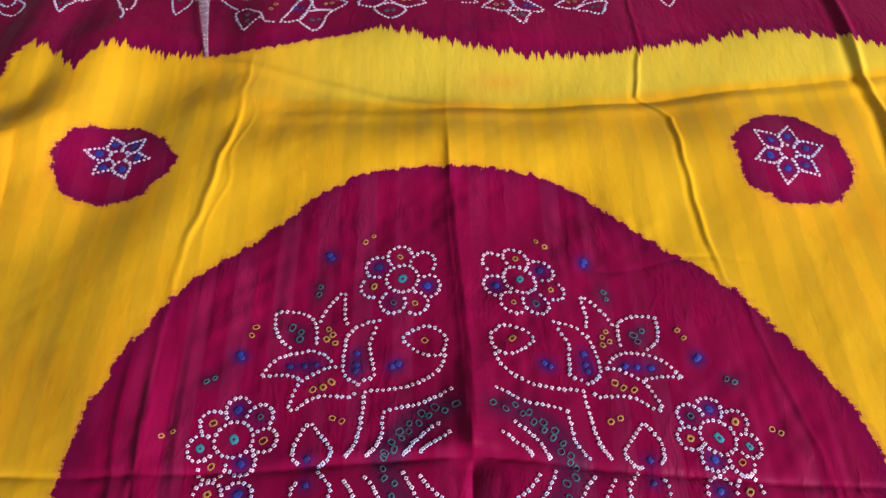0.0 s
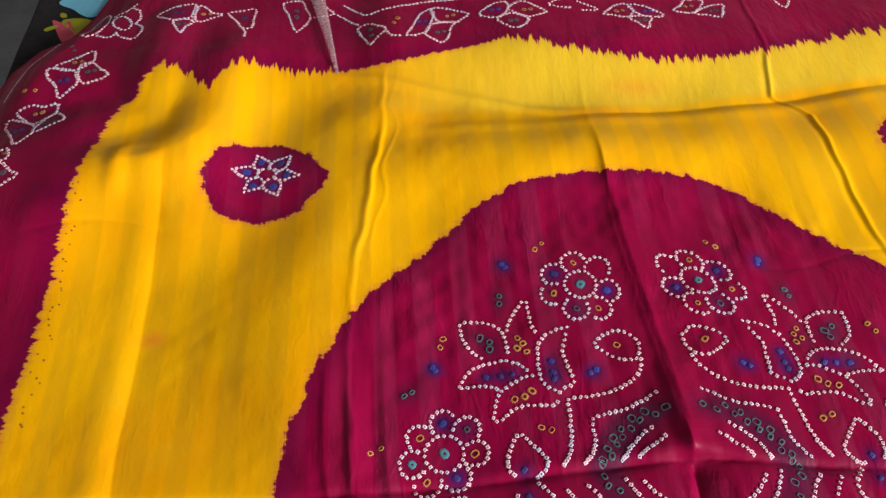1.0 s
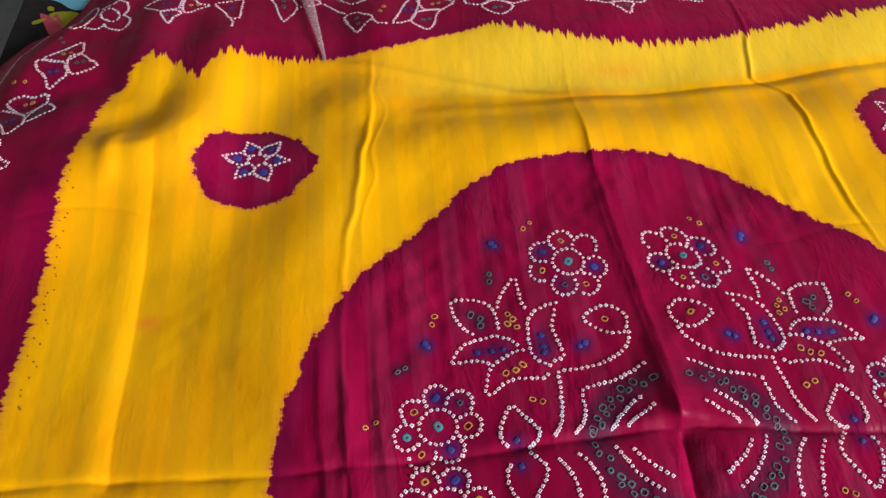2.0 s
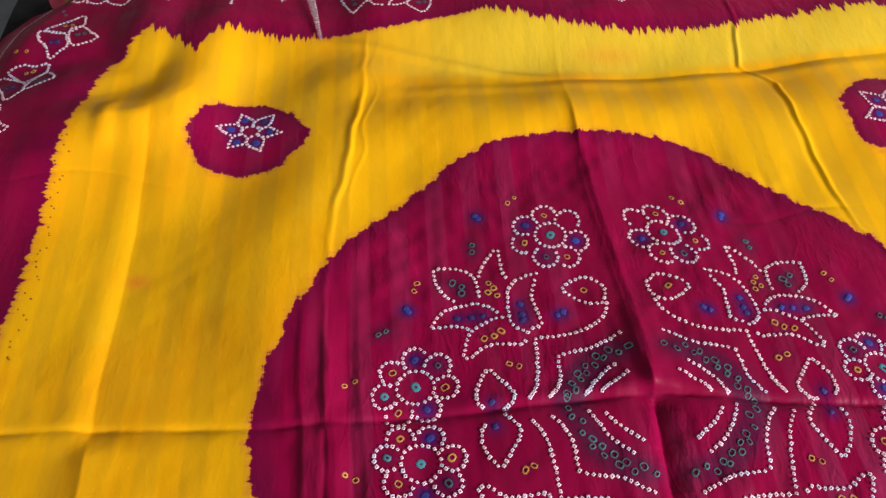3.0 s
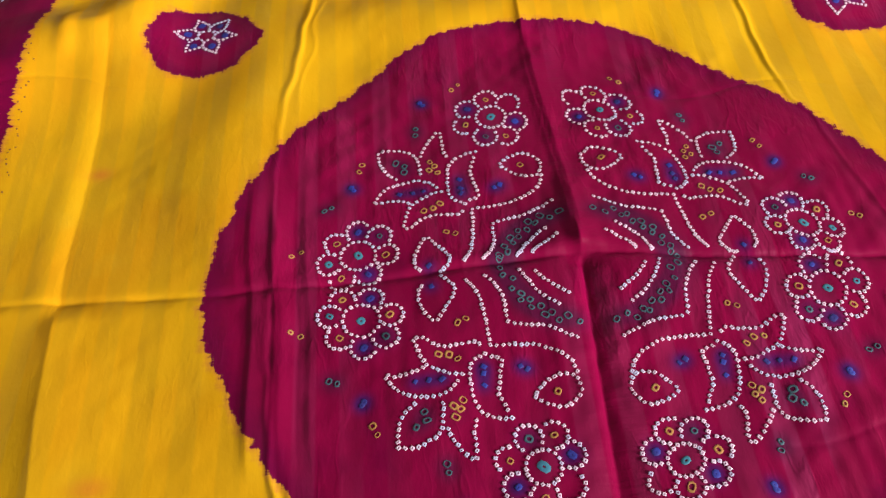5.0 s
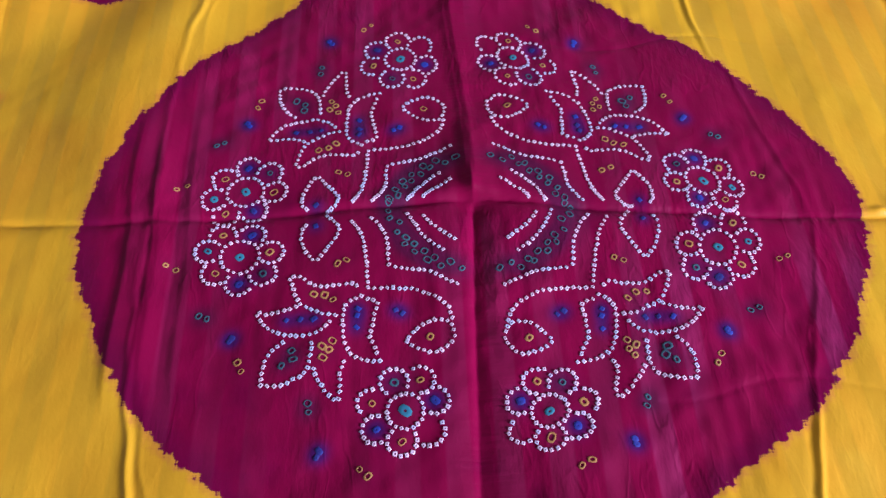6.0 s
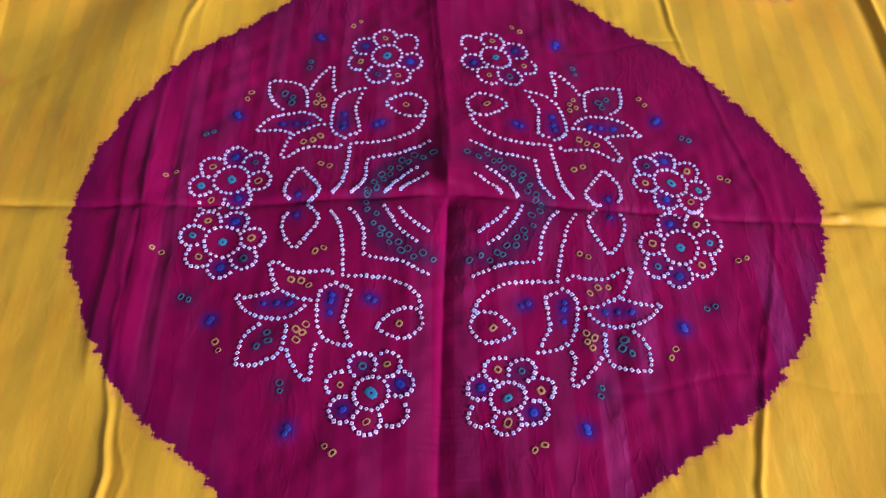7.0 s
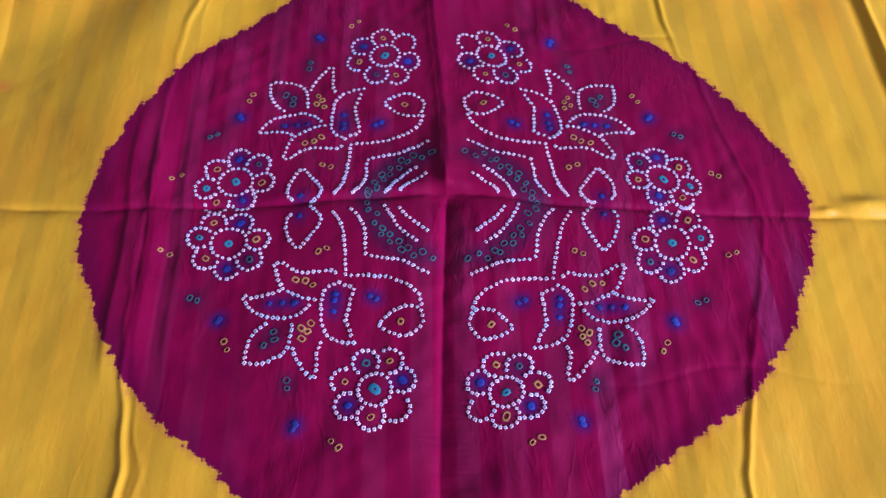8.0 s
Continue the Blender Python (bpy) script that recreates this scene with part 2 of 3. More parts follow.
def height(x, y):
    x, y = np.asarray(x, float), np.asarray(y, float)
    h = 0.021 * swell(x, y, -0.07, 0.392, 0.27, 0.058)
    h = h + 0.011 * swell(x, y, 0.36, 0.40, 0.12, 0.08)
    h += 0.016 * smooth(-0.42, -0.52, x) * smooth(0.22, 0.34, y) * smooth(0.62, 0.52, y)
    h += 0.027 * smooth(0.478, 0.60, y) * (1 - 0.45 * smooth(-0.05, 0.25, x)) * (1 - 0.35 * smooth(-0.25, -0.32, x)) - 0.005 * smooth(0.58, 0.74, y)
    # a rise under the star that breaks off in a bent crest; beyond it a shaded trough and a lit slab to the far west corner
    line = ((-0.655, 0.345), (-0.580, 0.376), (-0.538, 0.392), (-0.502, 0.409), (-0.479, 0.441), (-0.467, 0.492), (-0.458, 0.560), (-0.454, 0.640))
    s = np.full(np.shape(x), 9.0)
    for (ax, ay), (bx, by) in zip(line, line[1:]):
        t = np.clip(((x - ax) * (bx - ax) + (y - ay) * (by - ay)) / ((bx - ax) ** 2 + (by - ay) ** 2), 0, 1)
        s = np.minimum(s, np.hypot(x - ax - t * (bx - ax), y - ay - t * (by - ay)))
    s = np.where(x < np.interp(y, [k[1] for k in line], [k[0] for k in line]), s, -s)
    along = (x + 0.533) * 0.716 + (y - 0.462) * 0.698 - 0.02
    drop = 0.022 - 0.0125 * smooth(-0.003, 0.058, s) + 0.0042 * smooth(0.055, 0.090, s) - 0.011 * smooth(0.098, 0.150, s)
    h += np.where(s < 0, 0.022 * np.exp(-((s / 0.046) ** 2)), drop) * np.exp(-((along / 0.15) ** 4))
    h += 0.004 * np.exp(-(((x + 0.570) / 0.012) ** 2)) * smooth(0.33, 0.36, y) * smooth(0.42, 0.395, y)
    h += 0.003 * np.exp(-(((x + 0.612) / 0.042) ** 2)) * smooth(0.02, 0.16, y) * smooth(0.50, 0.40, y)
    h += 0.015 * swell(x, y, -0.275, 0.478, 0.060, 0.042)
    h += 0.010 * swell(x, y, -0.33, 0.28, 0.07, 0.10)
    h += 0.016 * smooth(-0.53, -0.66, x) * smooth(0.0, 0.35, y) * smooth(0.48, 0.38, y)
    h += 0.010 * swell(x, y, -0.365, 0.10, 0.06, 0.15)
    # packing folds: the cross through the medallion
    s = x - np.interp(y, (-0.285, -0.117, 0, 0.126, 0.28, 0.46, 0.70), (-0.012, -0.006, 0, -0.003, -0.014, -0.018, -0.011))
    # south of the cross a pinched valley, its east bank rising slowly; north of it a crest with a steep, shaded west side
    valley = smooth(0.012, -0.012, y)
    h -= valley * (0.0062 + 0.0030 * smooth(-0.11, -0.01, y)) * np.where(s < 0, np.exp(s / 0.0050), np.exp(-s / 0.017))
    crest = smooth(-0.006, 0.016, y) * (0.0052 + 0.0052 * smooth(0.14, 0.02, y) - 0.0046 * smooth(0.34, 0.44, y))
    h += crest * np.where(s < 0, np.exp(s / (0.0055 + 0.010 * smooth(0.12, 0.0, y))), np.exp(-s / 0.016))
    h -= 0.0022 * np.exp(-((s / 0.0028) ** 2)) * smooth(0.02, 0.05, y) * smooth(0.36, 0.30, y)
    h -= 0.0060 * swell(x, y, -0.004, 0.004, 0.016, 0.012)
    v = y - np.interp(x, (-0.53, -0.37, -0.209, 0, 0.122, 0.259, 0.38, 0.434), (-0.001, -0.010, -0.004, 0.008, -0.006, -0.019, -0.026, -0.028))
    h -= (0.0034 + 0.0012 * np.sin(x * 70) + 0.0022 * swell(x, y, 0.0, 0.0, 0.20, 0.05)) * np.where(v > 0, np.exp(-v / 0.0036), np.exp(v / 0.0050))
    h += 0.0016 * np.exp(-(((v - 0.010) / 0.007) ** 2)) * swell(x, y, -0.07, 0.0, 0.09, 0.05)
    h += 0.007 * swell(x, y, 0.0, 0.01, 0.12, 0.10) + 0.006 * swell(x, y, 0.44, -0.012, 0.026, 0.010) + 0.003 * swell(x, y, 0.395, -0.020, 0.010, 0.004)
    # long side folds: narrow pinched ridges
    wob = 0.0022 * np.sin(y * 47) + 0.0018 * np.sin(y * 111 + 1)
    s = x - np.interp(y, (-0.281, -0.2, -0.084, 0.05, 0.128, 0.187, 0.243, 0.325, 0.380, 0.438, 0.551), (-0.286, -0.300, -0.311, -0.306, -0.312, -0.309, -0.304, -0.290, -0.282, -0.273, -0.267)) - wob * 0.5
    inside = smooth(0.18, 0.28, np.abs(y - 0.02)) * (1 - 0.65 * smooth(0.54, 0.58, y))
    fade = 1 - 0.6 * smooth(0.41, 0.48, y) - 0.3 * smooth(0.52, 0.56, y)
    h += fade * (0.0011 + 0.0013 * inside) * np.exp(-((s / np.where((s < 0) & (y > -0.1), 0.0065, 0.0030)) ** 2)) - fade * np.where(y > -0.1, 0.0002, 0.0004 + 0.0004 * inside) * np.exp(-(((s + np.where(y > -0.1, 0.006, -0.006)) / 0.004) ** 2))
    h += 0.0005 * fade * inside * np.exp(-(((s - 0.013 - 0.004 * np.sin(y * 60)) / 0.0026) ** 2))
    # upright pleats beside it, inside the medallion's west rim
    q = x + 0.300 + 0.04 * (y + 0.08) + 0.0016 * np.sin(y * 31)
    pleat = np.interp(q * 1000, (-75, -36, -31, -25, -10, -6, -3, 3, 18, 24, 30, 60), (0, 0.2, 0.7, 2.5, 2.2, 2.4, 3.4, 3.2, -0.6, -0.2, 1.1, 0)) / 1000
    h += 1.35 * pleat * smooth(-0.215, -0.15, y) * smooth(0.17, 0.05, y)
    s = x - np.interp(y, (-0.29, -0.214, -0.027, 0.067, 0.175, 0.202, 0.287, 0.347, 0.446, 0.488, 0.582), (0.255, 0.274, 0.330, 0.311, 0.293, 0.279, 0.268, 0.267, 0.262, 0.229, 0.242)) - wob * 0.4
    h += (0.0006 + 0.0010 * inside) * np.exp(-((s / 0.0030) ** 2)) - (0.0003 + 0.0004 * inside) * np.exp(-(((s + 0.006) / 0.0045) ** 2))
    s = x - np.interp(y, (0.239, 0.309, 0.455, 0.513, 0.629), (0.524, 0.521, 0.538, 0.530, 0.534))
    h += 0.005 * np.exp(-((s / 0.006) ** 2)) * smooth(-0.1, 0.2, y) - 0.002 * np.exp(-(((s + 0.013) / 0.009) ** 2))
    # tall overlapped fold near the west border: steep to the east, easing to the west
    s = x - np.interp(y, (-0.22, -0.127, -0.023, 0.045, 0.112, 0.371), (-0.500, -0.511, -0.517, -0.520, -0.518, -0.520))
    high = smooth(-0.03, 0.0, y) * smooth(0.405, 0.38, y)
    h += high * 0.0046 * np.where(s < -0.024, np.exp(-((np.abs(s + 0.024) / 0.036) ** 1.5)), 1 - np.clip((s + 0.024) / 0.024, 0, 1) ** 2)
    low = smooth(0.0, -0.03, y)
    h += low * 0.0060 * np.where(s < 0, np.exp(s / 0.022), np.exp(-s / 0.055))
    # cross crease behind the medallion
    v = y - np.interp(x, (-0.351, -0.239, -0.022, 0.133, 0.242, 0.355, 0.562), (0.491, 0.459, 0.466, 0.472, 0.480, 0.498, 0.524))
    h -= 0.0034 * np.exp(-np.abs(v) / 0.010) * smooth(-0.10, 0.06, x) * (1 - 0.5 * smooth(0.25, 0.45, x))
    h += 0.0018 * np.exp(-((v + 0.016) / 0.012) ** 2) * smooth(-0.36, -0.16, x)
    v = y - np.interp(x, (-0.315, -0.09, -0.026), (0.540, 0.474, 0.463))
    h += 0.0022 * np.exp(-((v - 0.008) / 0.008) ** 2) * smooth(-0.35, -0.28, x) * smooth(0.0, -0.06, x)
    # faint cross creases and lazy waves
    for cy, cx, reach, k in ((0.225, 0.20, 0.14, 1), (-0.20, 0.24, 0.13, 1), (0.30, -0.58, 0.10, 1), (0.345, 0.56, 0.08, 1)):
        h -= 0.0010 * k * np.exp(-np.abs(y - cy - 0.01 * np.sin(x * 30)) / 0.003) * np.exp(-(((x - cx) / reach) ** 4))
    h += 0.0016 * np.sin(x * 38 + 2 * np.sin(y * 9)) * np.sin(y * 21 + 1.3) + crumple(x, y)
    # settling on the bed along the rim
    rim = smooth(-0.005, 0.075, x - west_edge(y)) * smooth(0.0, 0.05, EAST - x) * smooth(0.0, 0.05, y - SOUTH) * smooth(0.0, 0.04, NORTH - y)
    return np.logaddexp(0, (h + 0.008) * 700) / 700 * rim - 0.008


# ---- the dye ----
DISC = (-0.0053, -0.0021, 0.0, -0.0018, 0.007, -0.0016, 0.0177, -0.0017, -0.0021, -0.0017, -0.0024, 0.0009, 0.0012, 0.0021, 0.0001, -0.0008, 0.0008, -0.0014, 0.0029, 0.0008)


def medallion(x, y):
    """How far inside the round maroon fields a place lies."""
    side = x - 0.0055 * swell(x, y, -0.365, 0.10, 0.06, 0.15)
    back = y + 0.019 * swell(x, y, -0.05, 0.385, 0.30, 0.06)  # taken up by the swell behind the medallion
    a = np.arctan2(back, side)
    r = 0.3602 + sum(DISC[2 * k] * np.cos((k + 1) * a) + DISC[2 * k + 1] * np.sin((k + 1) * a) for k in range(10))
    d = r - np.hypot(side, back)
    for cx, cy, rx, ry, turn in ((-0.410, 0.371, 0.067, 0.0605, 0.3), (0.396, 0.375, 0.070, 0.070, 1.1)):
        b = np.arctan2(y - cy, x - cx)
        lobe = 1.02 + 0.018 * np.cos(3 * b + turn) + 0.016 * np.cos(5 * b - turn) + 0.02 * np.cos(8 * b + 2 * turn)
        d = np.maximum(d, (lobe - np.hypot((x - cx) / rx, (y - cy) / ry)) * 0.071)
    return d


def border_top(x, y):
    edge = np.interp(x, (-0.60, -0.545, -0.512, -0.494, -0.481, -0.465, -0.447, -0.420, -0.384, -0.356, -0.327, -0.25, -0.145, -0.10, -0.01, 0.09, 0.177, 0.292, 0.436, 0.524, 0.575, 0.70), (0.575, 0.560, 0.540, 0.517, 0.511, 0.548, 0.565, 0.564, 0.559, 0.557, 0.556, 0.562, 0.585, 0.595, 0.573, 0.553, 0.558, 0.575, 0.606, 0.592, 0.574, 0.57))
    return np.maximum(y - edge, -0.57 - y)


def border_side(x, y):
    edge = np.interp(y, (0.09, 0.16, 0.23, 0.30, 0.349, 0.374, 0.40, 0.440, 0.474, 0.506, 0.532, 0.560, 0.60), (-0.628, -0.620, -0.619, -0.617, -0.613, -0.609, -0.606, -0.601, -0.592, -0.573, -0.566, -0.547, -0.52))
    return np.maximum(edge - x, x - 0.625)


# ---- the spots: where each line of the design runs ----
# One quarter of the medallion in millimetres from its centre; the cloth was folded in four when it was tied,
# so the other quarters are mirror copies, slightly stretched.
# For each: how far the mirror copy is pulled out of true, east and north, as terms of the place in the quarter;
# the last three die away from the fold that swallows cloth.
QUARTERS = {
    "south_west": ((0, 0.003, 0.0, 0, 0, 0, 0, 0, 0, 0, 0.001, 0, 0), (0, 0.004, 0.0, 0, 0, 0, 0, 0, 0, 0, -0.0035, 0, 0)),
    "north_west": ((-0.0044, 0.004, 0.0722, -0.0029, -0.2701, -0.091, 0.2916, -0.5208, -0.4969, 0.0853, 0.0042, 0.0369, -0.1978), (-0.0262, 0.0838, 0.0982, -0.5904, -0.1358, 0.0746, 1.0622, -0.8778, -0.4902, 0.2021, 0.0378, -0.0651, -0.3595)),
    "north_east": ((0.0163, 0.0141, -0.1296, -0.0106, 0.2249, -0.0861, -0.8731, 1.7554, -0.2646, -0.393, -0.0171, 0.0614, 0.0444), (-0.0235, 0.0669, 0.109, -0.7529, -0.3601, 0.0436, 1.7076, -0.4516, -0.9247, 0.1279, 0.0252, 0.0068, -0.4404)),
    "south_east": ((0.0187, -0.0384, -0.1781, 0.145, 0.0016, -0.0036, -0.603, 1.3592, -0.3597, 0.0443, -0.011, 0.058, -0.0007), (0.0077, -0.1383, -0.0962, 0.6511, -0.0046, 0.1874, -1.2734, 0.4422, 0.5235, 0.6022, -0.0152, 0.1649, -0.2893)),
}


def quarter_map(q):
    cx, cy = QUARTERS[q]
    east, north = (1 if "east" in q else -1), (1 if "north" in q else -1)

    def place(u, v):
        u, v = u / 1000, v / 1000
        e = math.exp(-v / 0.03)
        b = (1, u, v, u * u, u * v, v * v, u ** 3, u * u * v, u * v * v, v ** 3, e, u * e, u * u * e)
        return east * u + sum(p * k for p, k in zip(cx, b)), north * v + sum(p * k for p, k in zip(cy, b))
    return place


def curve(points, pitch=5.5, closed=False):
    """Even steps along a smooth curve through the points."""
    p = [Vector(k) for k in points]
    if closed:
        p = [p[-1]] + p + [p[0], p[1]]
    else:
        p = [2 * p[0] - p[1]] + p + [2 * p[-1] - p[-2]]
    fine = []
    for a, b, c, d in zip(p, p[1:], p[2:], p[3:]):
        for i in range(24):
            t = i / 24
            fine.append(0.5 * (2 * b + (c - a) * t + (2 * a - 5 * b + 4 * c - d) * t * t + (3 * b - a - 3 * c + d) * t ** 3))
    fine.append(p[-2])
    run = [0.0]
    for a, b in zip(fine, fine[1:]):
        run.append(run[-1] + (b - a).length)
    count = max(2, round(run[-1] / pitch))
    want = np.linspace(0, run[-1], count + 1)
    xs, ys = np.interp(want, run, [k.x for k in fine]), np.interp(want, run, [k.y for k in fine])
    return list(zip(xs, ys))[:-1 if closed else None]


rng = random.Random(7)


def spots(name, places, material, parent, size=0.00198, hole=0.29, tall=0.0006, label=""):
    """Raised tie-dye spots, each a small puckered ring with an open middle, joined as one line of the design."""
    verts, faces = [], []
    for x, y in places:
        x, y = x + rng.gauss(0, 0.0003), y + rng.gauss(0, 0.0003)
        turn, long = math.pi / 4 + rng.gauss(0, 0.28), rng.uniform(0.84, 1.2)
        r = size * rng.uniform(0.82, 1.15)
        gap = hole * rng.uniform(0.75, 1.25)
        base = len(verts)
        for ring, lift in ((1.0, 0.00025), (0.72, 0.0003 + tall), (gap, 0.00035)):
            for i in range(8):
                a = i * math.pi / 4
                sq = ((1.20 if i % 2 else 0.88) if size < 0.003 else (1.08 if i % 2 else 0.97)) * rng.uniform(0.93, 1.07)
                px, py = r * ring * sq * math.cos(a) * long, r * ring * sq * math.sin(a) / long
                wx, wy = x + px * math.cos(turn) - py * math.sin(turn), y + px * math.sin(turn) + py * math.cos(turn)
                verts.append((wx, wy, lift))
        for k in range(2):
            for i in range(8):
                j = (i + 1) % 8
                faces.append((base + 8 * k + i, base + 8 * k + j, base + 8 * k + 8 + j, base + 8 * k + 8 + i))
    v = np.array(verts)
    v[:, 2] += height(v[:, 0], v[:, 1])
    mesh = bpy.data.meshes.new(name)
    mesh.from_pydata(v.tolist(), [], faces)
    mesh.shade_smooth()
    mesh.materials.append(material)
    ob = new(name, mesh)
    ob.parent = parent
    return tagged(ob, label, kind="stuff" if len(places) > 1 else "")


def ring_mesh():
    """One puckered ring, for the spots that stand as pieces of their own."""
    verts, faces = [], []
    for ring, lift in ((1.0, 0.00025), (0.72, 0.0009), (rng.uniform(0.20, 0.34), 0.00035)):
        for i in range(8):
            r = 0.00198 * ring * (1.20 if i % 2 else 0.88) * rng.uniform(0.93, 1.07)
            verts.append((r * math.cos(i * math.pi / 4) * 1.06, r * math.sin(i * math.pi / 4) * 0.95, lift))
    for k in (0, 8):
        for i in range(8):
            j = (i + 1) % 8
            faces.append((k + i, k + j, k + 8 + j, k + 8 + i))
    mesh = bpy.data.meshes.new("white_spot")
    mesh.from_pydata(verts, [], faces)
    mesh.shade_smooth()
    mesh.materials.append(WHITE_PIECE)
    return mesh


RINGS = [ring_mesh() for _ in range(10)]


def single_spots(places, parent):
    for x, y in places:
        x, y = x + rng.gauss(0, 0.0003), y + rng.gauss(0, 0.0003)
        e = 0.002
        sx = float(height(x + e, y) - height(x - e, y)) / (2 * e)
        sy = float(height(x, y + e) - height(x, y - e)) / (2 * e)
        ob = new("white_spot", rng.choice(RINGS))
        up = Vector((-sx, -sy, 1)).to_track_quat("Z", "Y").to_matrix().to_4x4()
        size = rng.uniform(0.85, 1.14)
        ob.matrix_world = Matrix.Translation((x, y, float(height(x, y)) + 0.0002)) @ up @ Matrix.Rotation(math.pi / 4 + rng.gauss(0, 0.28), 4, "Z") @ Matrix.Scale(size, 4)
        ob.parent = parent


BLEED_BLUE, BLEED_SHADE = [], []

# ---- the room ----
def build_room():
    bm = bmesh.new()
    box(bm, -2.1, -4.0, -0.62, 4.3, 2.4, -0.50)
    tagged(part("floor", bm, FLOOR), "grey timeworn stone floor beside the bed", "floor", kind="structure")
    # walls and ceiling are out of view, added to enclose the light
    for name, b in (("wall_north", (-2.1, 2.3, -0.5, 4.3, 2.4, 3.0)), ("wall_south", (-2.1, -4.0, -0.5, 4.3, -3.9, 3.0)), ("wall_west", (-2.1, -3.9, -0.5, -2.0, 2.3, 3.0))):
        bm = bmesh.new()
        box(bm, *b)
        tagged(part(name, bm, WALL), "plain grey wall of the room, out of view", "wall", kind="structure")
    # unseen as well; its opening is placed to suit the daylight lamp
    bm = bmesh.new()
    box(bm, 4.2, -3.9, -0.5, 4.3, -3.35, 3.0)
    box(bm, 4.2, -1.25, -0.5, 4.3, 2.3, 3.0)
    box(bm, 4.2, -3.35, -0.5, 4.3, -1.25, 0.86)
    box(bm, 4.2, -3.35, 2.34, 4.3, -1.25, 3.0)
    tagged(part("wall_east", bm, WALL), "plain grey wall out of view, with an opening for the daylight", "wall", kind="structure")
    bm = bmesh.new()
    box(bm, -2.1, -4.0, 3.0, 4.3, 2.4, 3.1)
    tagged(part("ceiling", bm, WALL), "plain grey ceiling of the room, out of view", "ceiling", kind="structure")


def build_bed():
    bed = tagged(new("bed"), "low bed with a firm mattress on a wooden base", "bed")
    bed.location = (0.04, 0.06, -0.5)
    inv = Matrix.Translation((-0.04, -0.06, 0.5))
    for name, b, mat, bevel in (("mattress", (-0.800, -0.86, -0.20, 0.86, 1.02, -0.024), TICKING, 0.03), ("base", (-0.755, -0.84, -0.46, 0.84, 1.0, -0.20), WOOD, 0.006)):
        bm = bmesh.new()
        box(bm, *b)
        bmesh.ops.bevel(bm, geom=bm.edges[:], offset=bevel, segments=4, affect="EDGES")
        bm.transform(inv)
        part(name, bm, mat, bed)
    for x in (-0.70, 0.78):
        for y in (-0.78, 0.94):
            bm = bmesh.new()
            box(bm, x - 0.03, y - 0.03, -0.5, x + 0.03, y + 0.03, -0.46)
            bm.transform(inv)
            part("leg", bm, WOOD, bed)


def sheet_height(x, y):
    drop = smooth(-0.772, -0.815, x)
    return -0.0125 - 0.24 * drop + 0.0012 * np.sin(x * 60) * np.sin(y * 45)


def build_sheet():
    """Black printed cotton sheet, drawn over the mattress and hanging down its west side."""
    xs = np.r_[np.linspace(-0.835, -0.70, 66), np.linspace(-0.69, 0.88, 60)]
    ys = np.linspace(-0.88, 1.04, 110)
    bm = bmesh.new()
    grid = []
    for y in ys:
        row = []
        for x in xs:
            wave = 0.012 * math.sin(y * 17) * smooth(-0.785, -0.82, x)
            z = float(sheet_height(x, y)) - 0.10 * float(smooth(0.86, 0.88, x)) - 0.10 * float(smooth(1.02, 1.04, y)) - 0.10 * float(smooth(-0.86, -0.88, y))
            row.append(bm.verts.new((x - wave, y, z)))
        grid.append(row)
    for a, b in zip(grid, grid[1:]):
        for i in range(len(a) - 1):
            bm.faces.new((a[i], a[i + 1], b[i + 1], b[i]))
    sheet = part("bed_sheet", bm, SHEET)
    for f in sheet.data.polygons:
        f.use_smooth = True
    tagged(sheet, "black cotton bed sheet printed with bright leaves and petals", "bed sheet")

    def printed(name, outline, mat, label):
        bm = bmesh.new()
        pts = curve(outline, 4, True)
        c = Vector((sum(p[0] for p in pts) / len(pts), sum(p[1] for p in pts) / len(pts)))
        rings = []
        for k in (1.0, 0.7, 0.35):
            rings.append([bm.verts.new(((c.x + (x - c.x) * k) / 1000, (c.y + (y - c.y) * k) / 1000, 0)) for x, y in pts])
        for a, b in zip(rings, rings[1:]):
            for i in range(len(a)):
                j = (i + 1) % len(a)
                bm.faces.new((a[i], a[j], b[j], b[i]))
        bm.faces.new(rings[-1])
        for v in bm.verts:
            v.co.z = float(sheet_height(v.co.x, v.co.y)) + 0.0012
        part(name, bm, mat, sheet, label)
    printed("printed_petal", ((-741, 770), (-717, 749), (-700, 733), (-684, 729), (-668, 752), (-650, 790), (-700, 800)), SKYBLUE, "large light blue petal")
    printed("printed_leaf", ((-727, 722), (-705, 726), (-684, 719), (-684, 690), (-700, 688), (-712, 700)), GREEN, "yellow-green leaf")
    printed("printed_flower", ((-741, 726), (-722, 716), (-716, 722), (-706, 704), (-694, 684), (-700, 668), (-716, 674), (-730, 700)), PINK, "coral pink petals")
    printed("printed_sprig", ((-748, 706), (-738, 712), (-728, 712), (-734, 704), (-744, 699)), GREEN, "small yellow-green sprig")
    printed("printed_sprig", ((-733, 742), (-724, 738), (-722, 729), (-731, 732)), GREEN, "small yellow-green sprig")
    printed("printed_sprig", ((-745, 625), (-735, 622), (-741, 615)), OCHRE, "small dull sprig")


